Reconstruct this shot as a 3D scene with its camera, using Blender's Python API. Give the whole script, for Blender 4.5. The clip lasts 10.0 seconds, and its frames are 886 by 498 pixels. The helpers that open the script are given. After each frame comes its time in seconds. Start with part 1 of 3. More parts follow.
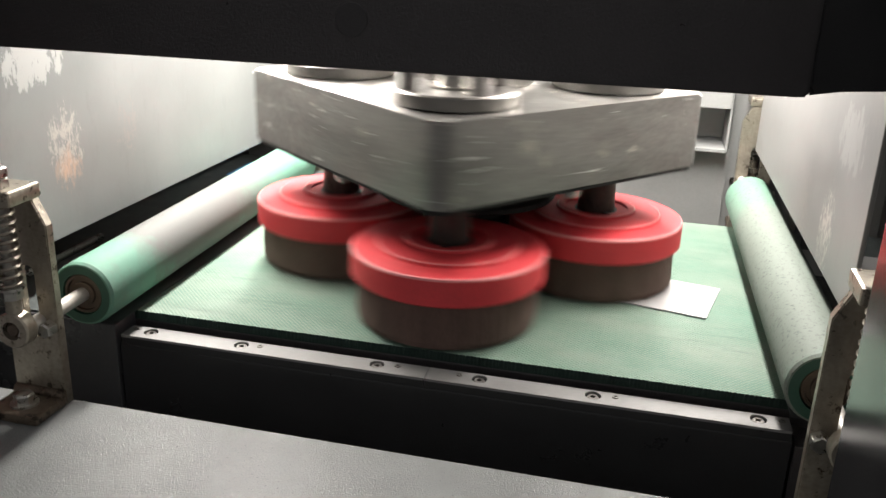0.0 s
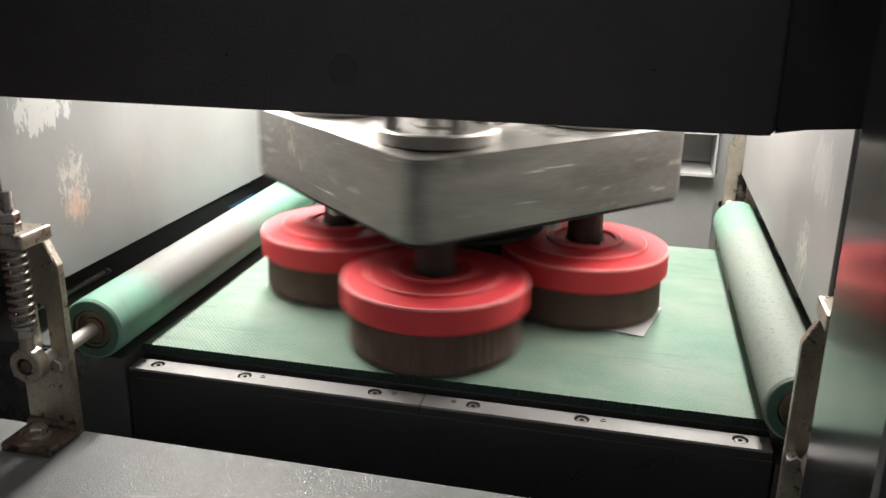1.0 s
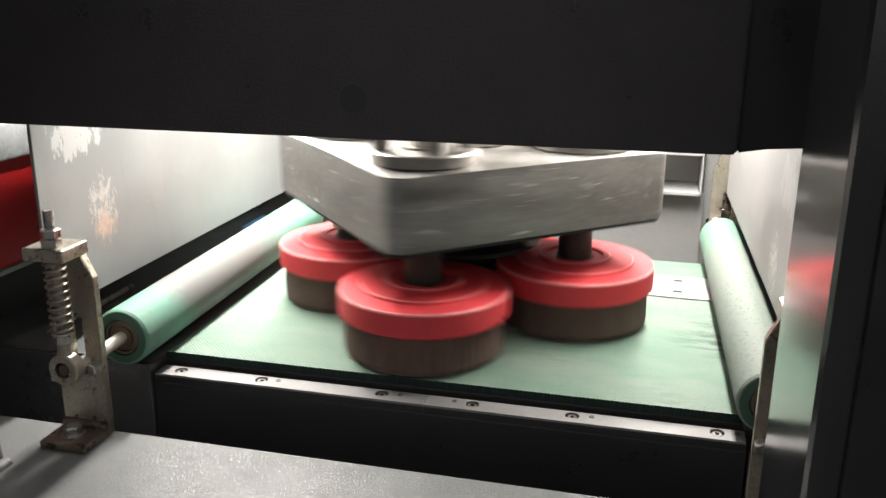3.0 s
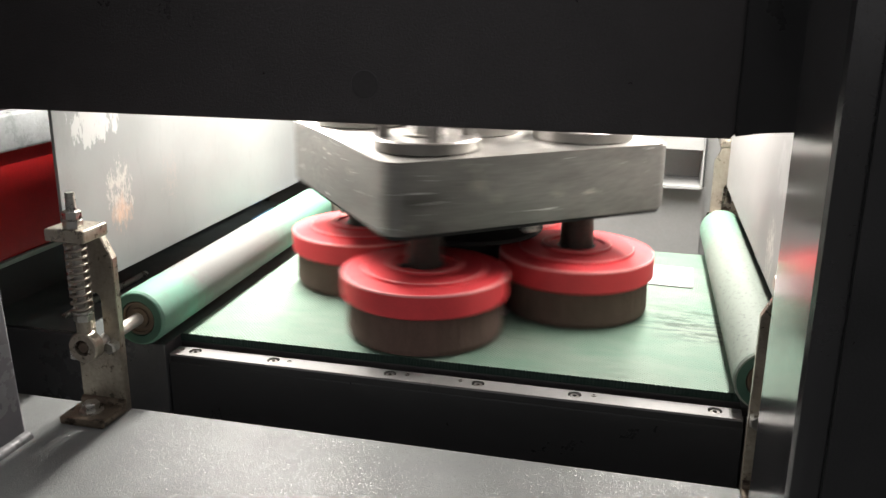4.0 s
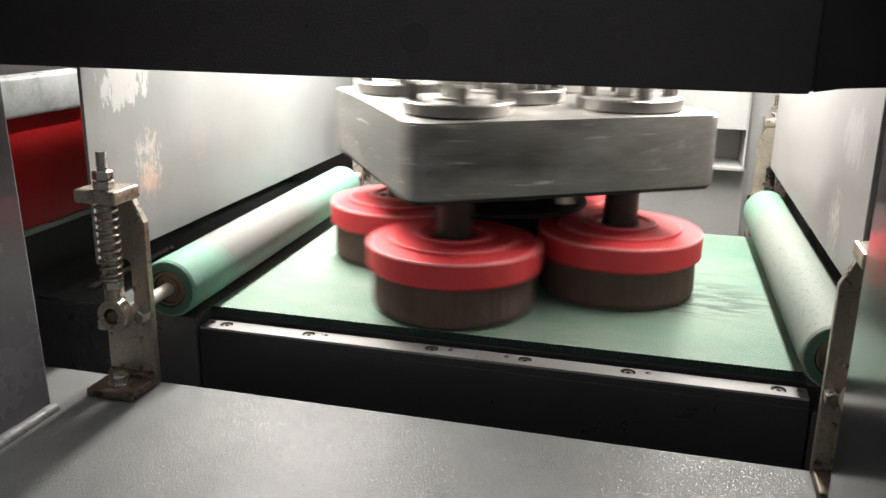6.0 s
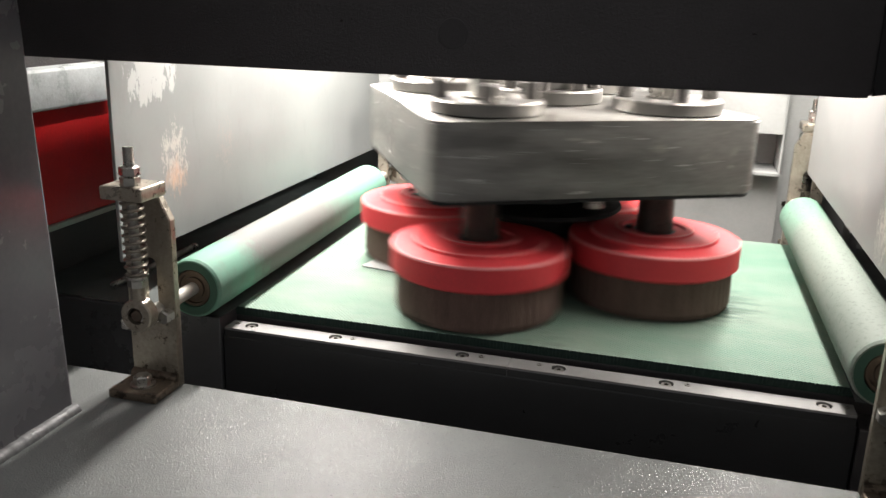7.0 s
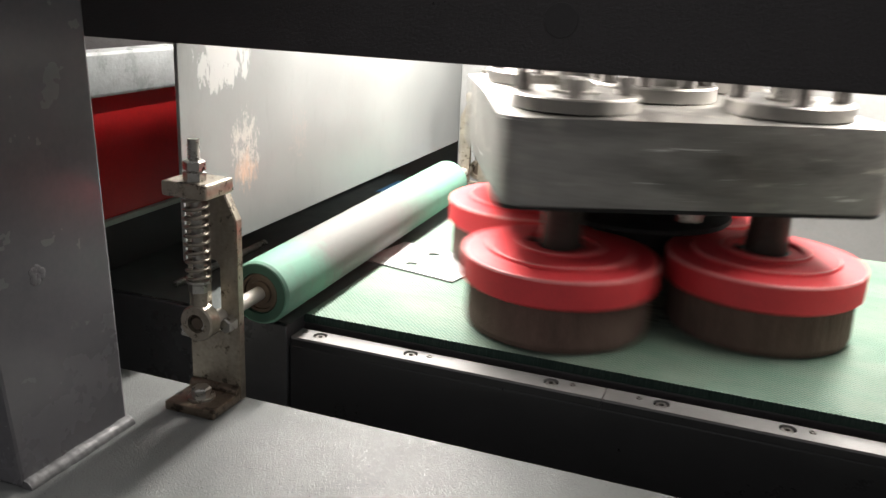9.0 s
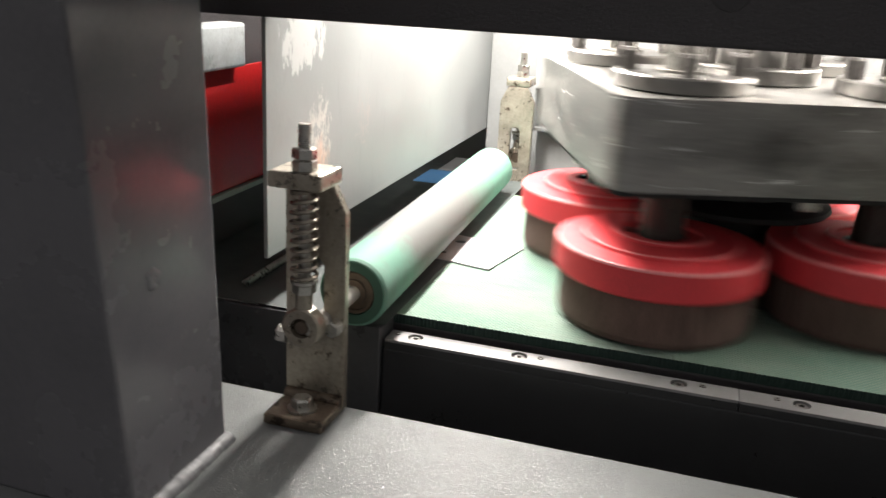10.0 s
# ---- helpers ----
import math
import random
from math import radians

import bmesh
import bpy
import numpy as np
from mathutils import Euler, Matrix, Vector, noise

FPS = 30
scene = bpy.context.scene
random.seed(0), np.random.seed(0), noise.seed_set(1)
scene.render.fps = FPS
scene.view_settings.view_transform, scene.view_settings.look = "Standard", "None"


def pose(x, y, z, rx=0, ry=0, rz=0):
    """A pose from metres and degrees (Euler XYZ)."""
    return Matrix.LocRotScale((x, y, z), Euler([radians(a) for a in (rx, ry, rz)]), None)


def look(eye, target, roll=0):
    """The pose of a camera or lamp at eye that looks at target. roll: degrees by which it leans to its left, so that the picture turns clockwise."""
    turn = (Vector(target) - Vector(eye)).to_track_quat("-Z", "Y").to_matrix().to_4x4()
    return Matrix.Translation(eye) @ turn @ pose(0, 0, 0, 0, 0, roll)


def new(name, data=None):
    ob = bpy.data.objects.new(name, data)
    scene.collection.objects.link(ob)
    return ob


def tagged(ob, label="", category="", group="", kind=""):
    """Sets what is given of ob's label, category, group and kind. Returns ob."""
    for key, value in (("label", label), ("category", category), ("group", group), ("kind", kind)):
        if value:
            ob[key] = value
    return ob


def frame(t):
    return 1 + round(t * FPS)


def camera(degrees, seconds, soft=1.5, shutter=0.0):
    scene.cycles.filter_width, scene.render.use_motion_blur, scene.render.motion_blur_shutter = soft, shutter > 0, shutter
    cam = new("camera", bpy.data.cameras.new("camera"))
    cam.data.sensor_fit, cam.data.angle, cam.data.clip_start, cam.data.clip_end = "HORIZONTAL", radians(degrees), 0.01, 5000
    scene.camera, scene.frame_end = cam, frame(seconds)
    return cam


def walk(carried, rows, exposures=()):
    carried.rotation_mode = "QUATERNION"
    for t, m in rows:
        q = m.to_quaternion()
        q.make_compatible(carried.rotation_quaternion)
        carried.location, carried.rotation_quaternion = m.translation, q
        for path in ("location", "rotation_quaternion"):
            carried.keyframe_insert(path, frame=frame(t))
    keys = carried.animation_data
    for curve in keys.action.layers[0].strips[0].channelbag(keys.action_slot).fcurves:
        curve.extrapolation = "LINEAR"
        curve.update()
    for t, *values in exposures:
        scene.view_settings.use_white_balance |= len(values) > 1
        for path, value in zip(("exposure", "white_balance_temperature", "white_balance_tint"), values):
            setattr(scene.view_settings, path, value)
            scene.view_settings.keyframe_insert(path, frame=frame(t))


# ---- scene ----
cam = camera(54.1, 10.0, shutter=0.5)
PATH = [
    (0, (0.212, -0.864, 0.447), (-0.211, 0.973, -0.22), 2.0),
    (0.5, (0.216, -0.879, 0.461), (-0.216, 0.964, -0.186), 1.4),
    (1, (0.233, -0.898, 0.476), (-0.203, 0.951, -0.149), 0.9),
    (1.5, (0.247, -0.91, 0.484), (-0.187, 0.945, -0.124), 0.5),
    (2, (0.247, -0.921, 0.482), (-0.189, 0.935, -0.121), 0.6),
    (2.5, (0.252, -0.952, 0.491), (-0.193, 0.908, -0.095), 0.4),
    (4, (0.263, -1.032, 0.475), (-0.192, 0.833, -0.087), 0.6),
    (4.5, (0.245, -1.017, 0.432), (-0.217, 0.844, -0.137), 0.7),
    (5, (0.234, -1.006, 0.424), (-0.231, 0.853, -0.146), 0.9),
    (5.5, (0.223, -1.005, 0.423), (-0.245, 0.855, -0.14), 0.9),
    (7, (0.179, -0.976, 0.415), (-0.33, 0.874, -0.148), 1.7),
    (7.5, (0.174, -0.955, 0.415), (-0.368, 0.883, -0.156), 2.1),
    (8, (0.173, -0.946, 0.409), (-0.406, 0.88, -0.165), 2.3),
    (8.5, (0.162, -0.921, 0.406), (-0.473, 0.884, -0.177), 2.4),
    (9, (0.123, -0.875, 0.406), (-0.532, 0.92, -0.185), 2.6),
    (9.5, (0.084, -0.841, 0.392), (-0.622, 0.926, -0.223), 2.5),
    (10, (-0.073, -0.863, 0.381), (-0.605, 0.965, -0.23), 3.1),
]
walk(cam, [(t, look(eye, target, roll)) for t, eye, target, roll in PATH], exposures=[(0.0, 0.78), (0.5, 0.57), (1.0, 0.68), (1.5, 0.60), (2.0, 0.91), (2.5, 0.98), (4.0, 1.05), (4.5, 0.92), (5.5, 0.86), (8.5, 0.85), (10.0, 0.97)])

# ---- world and light ----
world = bpy.data.worlds.new("hall")
scene.world = world
world.use_nodes = True
world.node_tree.nodes["Background"].inputs[0].default_value = (1.0, 0.96, 0.97, 1)
world.node_tree.nodes["Background"].inputs[1].default_value = 0.18


def tube_lamp(name, x, y, z, length, width, power, target):
    data = bpy.data.lights.new(name, "AREA")
    data.shape, data.size, data.size_y, data.energy = "RECTANGLE", width, length, power
    data.color = (1.0, 0.94, 0.885)
    ob = new(name, data)
    way = (Vector(target) - Vector((x, y, z))).normalized()
    side = Vector((0, 1, 0))
    ob.matrix_world = Matrix.Translation((x, y, z)) @ Matrix((side.cross(-way), side, -way)).transposed().to_4x4()
    return ob


LAMP_L = tube_lamp("tube_light", -0.43, 0.42, 0.57, 0.74, 0.06, 17.5, (-0.22, 0.36, 0.0))
LAMP_R = tube_lamp("tube_light_far", 0.32, 0.42, 0.57, 0.74, 0.06, 10.5, (0.22, 0.36, 0.0))


# ---- materials ----
def tree(name):
    m = bpy.data.materials.new(name)
    m.use_nodes = True
    return m, m.node_tree.nodes, m.node_tree.links, m.node_tree.nodes["Principled BSDF"]


def noise_node(n, l, scale, detail=4.0, rough=0.6, stretch=(1, 1, 1), coords="Object"):
    co, mp, tx = n.new("ShaderNodeTexCoord"), n.new("ShaderNodeMapping"), n.new("ShaderNodeTexNoise")
    mp.inputs["Scale"].default_value = stretch
    tx.inputs["Scale"].default_value, tx.inputs["Detail"].default_value, tx.inputs["Roughness"].default_value = scale, detail, rough
    l.new(co.outputs[coords], mp.inputs["Vector"])
    l.new(mp.outputs[0], tx.inputs["Vector"])
    return tx.outputs["Fac"]


def ramp(n, l, fac, stops):
    r = n.new("ShaderNodeValToRGB")
    while len(r.color_ramp.elements) < len(stops):
        r.color_ramp.elements.new(0.5)
    for e, (p, c) in zip(r.color_ramp.elements, stops):
        e.position = p
        e.color = (*c, 1) if len(c) == 3 else c
    l.new(fac, r.inputs[0])
    return r.outputs[0]


def grey(v):
    return (v, v, v)


def mixc(n, l, fac, a, b, mode="MIX"):
    m = n.new("ShaderNodeMix")
    m.data_type, m.blend_type = "RGBA", mode
    for sock, v in ((m.inputs[0], fac), (m.inputs[6], a), (m.inputs[7], b)):
        if isinstance(v, bpy.types.NodeSocket):
            l.new(v, sock)
        elif isinstance(v, (int, float)):
            sock.default_value = v
        else:
            sock.default_value = (*v, 1)
    return m.outputs[2]


def bump(n, l, b, height, strength, dist=0.001):
    bp = n.new("ShaderNodeBump")
    bp.inputs["Strength"].default_value, bp.inputs["Distance"].default_value = strength, dist
    l.new(height, bp.inputs["Height"])
    l.new(bp.outputs[0], b.inputs["Normal"])


def surface(name, color, rough=0.5, metal=0.0, var=0.25, scale=12.0, fine=180.0, relief=0.15, relief_scale=None,
            spots=None, spot_scale=40.0, spot_at=0.62, stretch=(1, 1, 1), rough_var=0.15, coat=0.0):
    """A worn surface: broad and fine variation of a base colour, optional spots of dirt, fine relief."""
    m, n, l, b = tree(name)
    dark, light = [c * (1 - var) for c in color], [min(1, c * (1 + var * 0.7)) for c in color]
    broad = noise_node(n, l, scale, 5, 0.65, stretch)
    small = noise_node(n, l, fine, 3, 0.6, stretch)
    c = ramp(n, l, broad, [(0.3, dark), (0.7, light)])
    c = mixc(n, l, 0.35, c, ramp(n, l, small, [(0.25, [v * (1 - var) for v in color]), (0.75, light)]))
    if spots:
        f = ramp(n, l, noise_node(n, l, spot_scale, 6, 0.7, stretch), [(spot_at, grey(0)), (min(1, spot_at + 0.07), grey(1))])
        c = mixc(n, l, f, c, spots)
    l.new(c, b.inputs["Base Color"])
    l.new(ramp(n, l, broad, [(0.3, grey(max(0.03, rough - rough_var))), (0.7, grey(min(1, rough + rough_var)))]), b.inputs["Roughness"])
    b.inputs["Metallic"].default_value = metal
    b.inputs["Coat Weight"].default_value = coat
    b.inputs["Coat Roughness"].default_value = 0.14
    bump(n, l, b, noise_node(n, l, relief_scale or fine, 4, 0.6, stretch), relief)
    return m


BLACK = surface("black_textured_paint", (0.040, 0.0365, 0.0375), 0.36, var=0.3, fine=700, relief=0.9, relief_scale=420, rough_var=0.1)
DARKGREY = surface("dark_grey_enamel", (0.022, 0.022, 0.023), 0.22, var=0.2, scale=9, fine=120, relief=0.04, spots=(0.16, 0.16, 0.16), spot_scale=60, spot_at=0.76, rough_var=0.04, coat=0.6)
COLUMN = surface("grey_satin_enamel", (0.122, 0.120, 0.128), 0.25, var=0.18, scale=8, fine=160, relief=0.1, spots=(0.17, 0.17, 0.175), spot_scale=22, spot_at=0.66, rough_var=0.12)
GREYBLOCK = surface("light_grey_hammered_paint", (0.5, 0.53, 0.53), 0.35, var=0.3, scale=30, fine=200, relief=0.4)
RAIL = surface("worn_dark_rail_paint", (0.06, 0.062, 0.065), 0.35, var=0.25, scale=12, relief=0.2)
BACKGREY = surface("back_panel_grey_paint", (0.235, 0.24, 0.235), 0.5, var=0.15, scale=7, relief=0.1)
TABLE = surface("speckled_grey_table_paint", (0.178, 0.187, 0.183), 0.19, var=0.2, scale=5, fine=300, relief=0.85, relief_scale=480, spots=(0.05, 0.05, 0.05), spot_scale=300, spot_at=0.60, rough_var=0.015)
TABLE.node_tree.nodes["Principled BSDF"].inputs["Specular IOR Level"].default_value = 0.2
STRIP = surface("brushed_grey_steel_strip", (0.215, 0.212, 0.208), 0.55, 0.15, var=0.22, scale=30, fine=300, relief=0.15, spots=(0.12, 0.10, 0.09), spot_scale=60, spot_at=0.68, stretch=(0.3, 1, 1))

RED = surface("red_plastic", (0.68, 0.046, 0.056), 0.58, var=0.16, scale=25, fine=300, relief=0.06, rough_var=0.06)
REDWORN = surface("worn_pale_red_plastic", (0.76, 0.25, 0.25), 0.55, var=0.2, scale=30, fine=300, relief=0.1)
REDPAINT = surface("red_paint", (0.62, 0.02, 0.022), 0.4, var=0.2, scale=10, relief=0.1)
PAD = surface("brown_grey_abrasive_felt", (0.125, 0.079, 0.063), 0.95, var=0.35, scale=45, fine=520, relief=0.9, relief_scale=500, stretch=(1, 1, 0.35), rough_var=0.03)
HOUSING = surface("scuffed_machined_steel", (0.36, 0.35, 0.33), 0.42, 1.0, var=0.4, scale=13, fine=150, relief=0.2, spots=(0.66, 0.64, 0.58), spot_scale=34, spot_at=0.635, stretch=(0.45, 0.45, 1.7))


def scratched(m, colour, strength):
    """Adds thin bright dashes, long across and short in height, to a surface."""
    n, l = m.node_tree.nodes, m.node_tree.links
    p = n["Principled BSDF"]
    old = p.inputs["Base Color"].links[0].from_socket
    f = ramp(n, l, noise_node(n, l, 46, 3, 0.55, (0.22, 0.22, 3.4)), [(0.66, grey(0)), (0.70, grey(strength))])
    g = ramp(n, l, noise_node(n, l, 16, 4, 0.7), [(0.62, grey(0)), (0.72, grey(strength * 0.8))])
    l.new(mixc(n, l, g, mixc(n, l, f, old, colour), (0.70, 0.67, 0.58)), p.inputs["Base Color"])


scratched(HOUSING, (0.92, 0.92, 0.90), 0.9)
FLANGE = surface("turned_bright_steel", (0.27, 0.26, 0.245), 0.42, 1.0, var=0.2, scale=30, fine=300, relief=0.1)
DARKSTEEL = surface("oily_dark_steel", (0.030, 0.026, 0.023), 0.45, 0.3, var=0.4, scale=40, relief=0.25)
# near-black that puts the shade beneath the gear housing into the colour
HEAD_SHADE = surface("head_shade_black", (0.011, 0.0105, 0.010), 0.7, var=0.4, scale=30, relief=0.4)
SPRING = surface("oily_spring_steel", (0.22, 0.195, 0.16), 0.34, 0.8, var=0.4, scale=60, relief=0.2)
SHAFT = surface("brown_oily_shaft_steel", (0.055, 0.045, 0.037), 0.5, 0.3, var=0.45, scale=45, relief=0.25, spots=(0.03, 0.024, 0.02), spot_scale=50, spot_at=0.56)
BOLT = surface("zinc_plated_steel", (0.46, 0.45, 0.415), 0.33, 1.0, var=0.25, scale=90, relief=0.12)
NICKEL = surface("stained_nickel_plate", (0.36, 0.325, 0.265), 0.36, 0.7, var=0.45, scale=26, fine=200, relief=0.5, spots=(0.06, 0.042, 0.028), spot_scale=85, spot_at=0.575)
HOLE = surface("dark_recess", (0.02, 0.02, 0.02), 0.7, var=0.2, relief=0.1)
SHEET = surface("brushed_sheet_metal", (0.44, 0.44, 0.436), 0.40, 0.15, var=0.08, scale=20, fine=260, relief=0.08, stretch=(0.15, 1, 1), rough_var=0.06)
BEARING = surface("brown_bearing_steel", (0.13, 0.10, 0.075), 0.45, 0.6, var=0.4, scale=60, relief=0.2)
WELD = surface("painted_weld_bead", (0.115, 0.117, 0.12), 0.5, var=0.5, scale=70, relief=0.6)
# dark grey-green for belt that lies in the press rollers' shade
ROLLER_SHADE = surface("roller_shade_grey_green", (0.050, 0.060, 0.058), 0.6, var=0.3, fine=400, relief=0.3)
SCREW = surface("grimy_steel_screw", (0.17, 0.16, 0.15), 0.4, 0.5, var=0.35, scale=90, relief=0.15)
RUSTED = surface("greasy_rusted_steel", (0.17, 0.135, 0.10), 0.4, 0.6, var=0.45, scale=30, fine=220, relief=0.5, spots=(0.04, 0.03, 0.022), spot_scale=50, spot_at=0.52)
AXLE = surface("pale_bare_steel", (0.48, 0.46, 0.42), 0.45, 0.35, var=0.25, scale=50, relief=0.15)
SATIN = surface("black_satin_paint", (0.017, 0.0175, 0.0185), 0.38, var=0.25, scale=14, fine=420, relief=0.25)
PLUG = surface("black_plug_paint", (0.029, 0.027, 0.028), 0.42, var=0.2, relief=0.3)
GREENEDGE = surface("pale_green_edge", (0.42, 0.52, 0.44), 0.6, var=0.15)
BLUE = surface("blue_paper_scrap", (0.10, 0.28, 0.55), 0.7, var=0.2)
CONCRETE = surface("hall_concrete", (0.2, 0.2, 0.19), 0.8, var=0.2, scale=2, fine=40)


def wall_paint(name, color, rust_y, rust_z, seed, rust=(0.52, 0.36, 0.27), bare=(0.43, 0.44, 0.43)):
    """Light grey enamel with chips, vertical drips and a rust patch."""
    m, n, l, b = tree(name)
    broad = noise_node(n, l, 5, 5, 0.6)
    c = ramp(n, l, broad, [(0.3, [v * 0.86 for v in color]), (0.7, [min(1, v * 1.08) for v in color])])
    drips = noise_node(n, l, 34 + seed, 5, 0.7, (1, 1.3, 0.45))
    c = mixc(n, l, ramp(n, l, drips, [(0.55, grey(0)), (0.75, grey(0.3))]), c, [v * 0.72 for v in color])
    co, sep = n.new("ShaderNodeTexCoord"), n.new("ShaderNodeSeparateXYZ")
    l.new(co.outputs["Object"], sep.inputs[0])

    def near(axis, at, width):
        a, q = n.new("ShaderNodeMath"), n.new("ShaderNodeMath")
        a.operation, q.operation = "SUBTRACT", "DIVIDE"
        l.new(sep.outputs[axis], a.inputs[0])
        a.inputs[1].default_value = at
        l.new(a.outputs[0], q.inputs[0])
        q.inputs[1].default_value = width
        s = n.new("ShaderNodeMath")
        s.operation = "MULTIPLY"
        l.new(q.outputs[0], s.inputs[0])
        l.new(q.outputs[0], s.inputs[1])
        return s.outputs[0]

    def patch(y, z, wy, wz, tex, lo, hi):
        add, inv, mul = n.new("ShaderNodeMath"), n.new("ShaderNodeMath"), n.new("ShaderNodeMath")
        add.operation, inv.operation, mul.operation = "ADD", "SUBTRACT", "MULTIPLY"
        inv.use_clamp = True
        l.new(near(1, y, wy), add.inputs[0])
        l.new(near(2, z, wz), add.inputs[1])
        inv.inputs[0].default_value = 1.0
        l.new(add.outputs[0], inv.inputs[1])
        l.new(inv.outputs[0], mul.inputs[0])
        l.new(tex, mul.inputs[1])
        return ramp(n, l, mul.outputs[0], [(lo, grey(0)), (hi, grey(1))])

    chips = noise_node(n, l, 62, 7, 0.72, (1, 1, 0.45))
    flecks = noise_node(n, l, 150, 6, 0.75, (1, 1, 0.5))
    c = mixc(n, l, patch(rust_y + 0.15, rust_z + 0.015, 0.075, 0.10, flecks, 0.46, 0.52), c, (0.27, 0.26, 0.25))
    c = mixc(n, l, patch(rust_y + 0.01, rust_z + 0.02, 0.075, 0.11, flecks, 0.42, 0.52), c, (0.44, 0.42, 0.39))
    c = mixc(n, l, patch(rust_y + 0.01, rust_z - 0.015, 0.06, 0.06, chips, 0.38, 0.60), c, rust)
    c = mixc(n, l, patch(rust_y - 0.035, rust_z + 0.135, 0.110, 0.070, chips, 0.37, 0.41), c, bare)
    l.new(c, b.inputs["Base Color"])
    l.new(ramp(n, l, broad, [(0.3, grey(0.32)), (0.7, grey(0.5))]), b.inputs["Roughness"])
    bump(n, l, b, noise_node(n, l, 160, 4, 0.6), 0.12)
    return m


WALL_L = wall_paint("light_grey_wall_enamel", (0.238, 0.250, 0.245), 0.09, 0.165, 0)
WALL_R = wall_paint("light_grey_scraped_enamel", (0.225, 0.225, 0.22), 0.15, 0.13, 7, (0.245, 0.245, 0.24), (0.275, 0.275, 0.27))


def belt_material():
    """Mint green woven belt: a diamond weave, grey dust and dark streaks along its run."""
    m, n, l, b = tree("mint_green_woven_belt")
    green, dust = (0.134, 0.238, 0.178), (0.200, 0.252, 0.204)
    c = mixc(n, l, ramp(n, l, noise_node(n, l, 7, 6, 0.7, (0.45, 1, 1)), [(0.32, grey(0.15)), (0.56, grey(1.0))]), green, dust)
    streak = ramp(n, l, noise_node(n, l, 24, 8, 0.8, (0.3, 1.6, 1)), [(0.50, grey(0)), (0.62, grey(0.8))])
    where = ramp(n, l, noise_node(n, l, 4.2, 3, 0.5, (0.8, 1.2, 1)), [(0.50, grey(0)), (0.62, grey(0.6))])
    c = mixc(n, l, mixc(n, l, 1.0, streak, where, "MULTIPLY"), c, (0.055, 0.085, 0.07))
    pale = ramp(n, l, noise_node(n, l, 11, 7, 0.75, (0.5, 1.1, 1)), [(0.54, grey(0)), (0.70, grey(0.4))])
    c = mixc(n, l, pale, c, (0.28, 0.32, 0.28))
    # one greasy smudge, broken into dashes along the run
    place, ball = n.new("ShaderNodeMapping"), n.new("ShaderNodeTexGradient")
    here = n.new("ShaderNodeTexCoord")
    place.inputs["Location"].default_value = (-0.635 / 0.15, -0.255 / 0.10, 0)
    place.inputs["Scale"].default_value = (1 / 0.15, 1 / 0.10, 1)
    ball.gradient_type = "SPHERICAL"
    l.new(here.outputs["Object"], place.inputs["Vector"])
    l.new(place.outputs[0], ball.inputs["Vector"])
    dashes = ramp(n, l, noise_node(n, l, 30, 6, 0.7, (0.45, 1.7, 1)), [(0.46, grey(0)), (0.58, grey(0.95))])
    c = mixc(n, l, mixc(n, l, 1.0, dashes, ramp(n, l, ball.outputs["Fac"], [(0.0, grey(0)), (0.45, grey(1))]), "MULTIPLY"), c, (0.045, 0.058, 0.050))
    co, mp = n.new("ShaderNodeTexCoord"), n.new("ShaderNodeMapping")
    mp.inputs["Rotation"].default_value[2] = radians(45)
    l.new(co.outputs["Object"], mp.inputs["Vector"])
    waves = []
    for d in ("X", "Y"):
        w = n.new("ShaderNodeTexWave")
        w.bands_direction = d
        w.inputs["Scale"].default_value, w.inputs["Distortion"].default_value = 74.0, 0.15
        l.new(mp.outputs[0], w.inputs["Vector"])
        waves.append(w.outputs["Fac"])
    mul = n.new("ShaderNodeMath")
    mul.operation = "MULTIPLY"
    l.new(waves[0], mul.inputs[0])
    l.new(waves[1], mul.inputs[1])
    worn = ramp(n, l, noise_node(n, l, 6.5, 5, 0.65, (0.7, 1.2, 1)), [(0.40, grey(0.25)), (0.60, grey(1))])
    c = mixc(n, l, mixc(n, l, 1.0, ramp(n, l, mul.outputs[0], [(0.04, grey(0.75)), (0.45, grey(0))]), worn, "MULTIPLY"), c, (0.06, 0.16, 0.11))
    l.new(c, b.inputs["Base Color"])
    b.inputs["Roughness"].default_value = 0.68
    bump(n, l, b, mul.outputs[0], 0.7, 0.0014)
    return m


BELT = belt_material()
BELTSIDE = surface("dark_green_belt_edge", (0.012, 0.030, 0.023), 0.9, var=0.3, fine=500, relief=0.4)


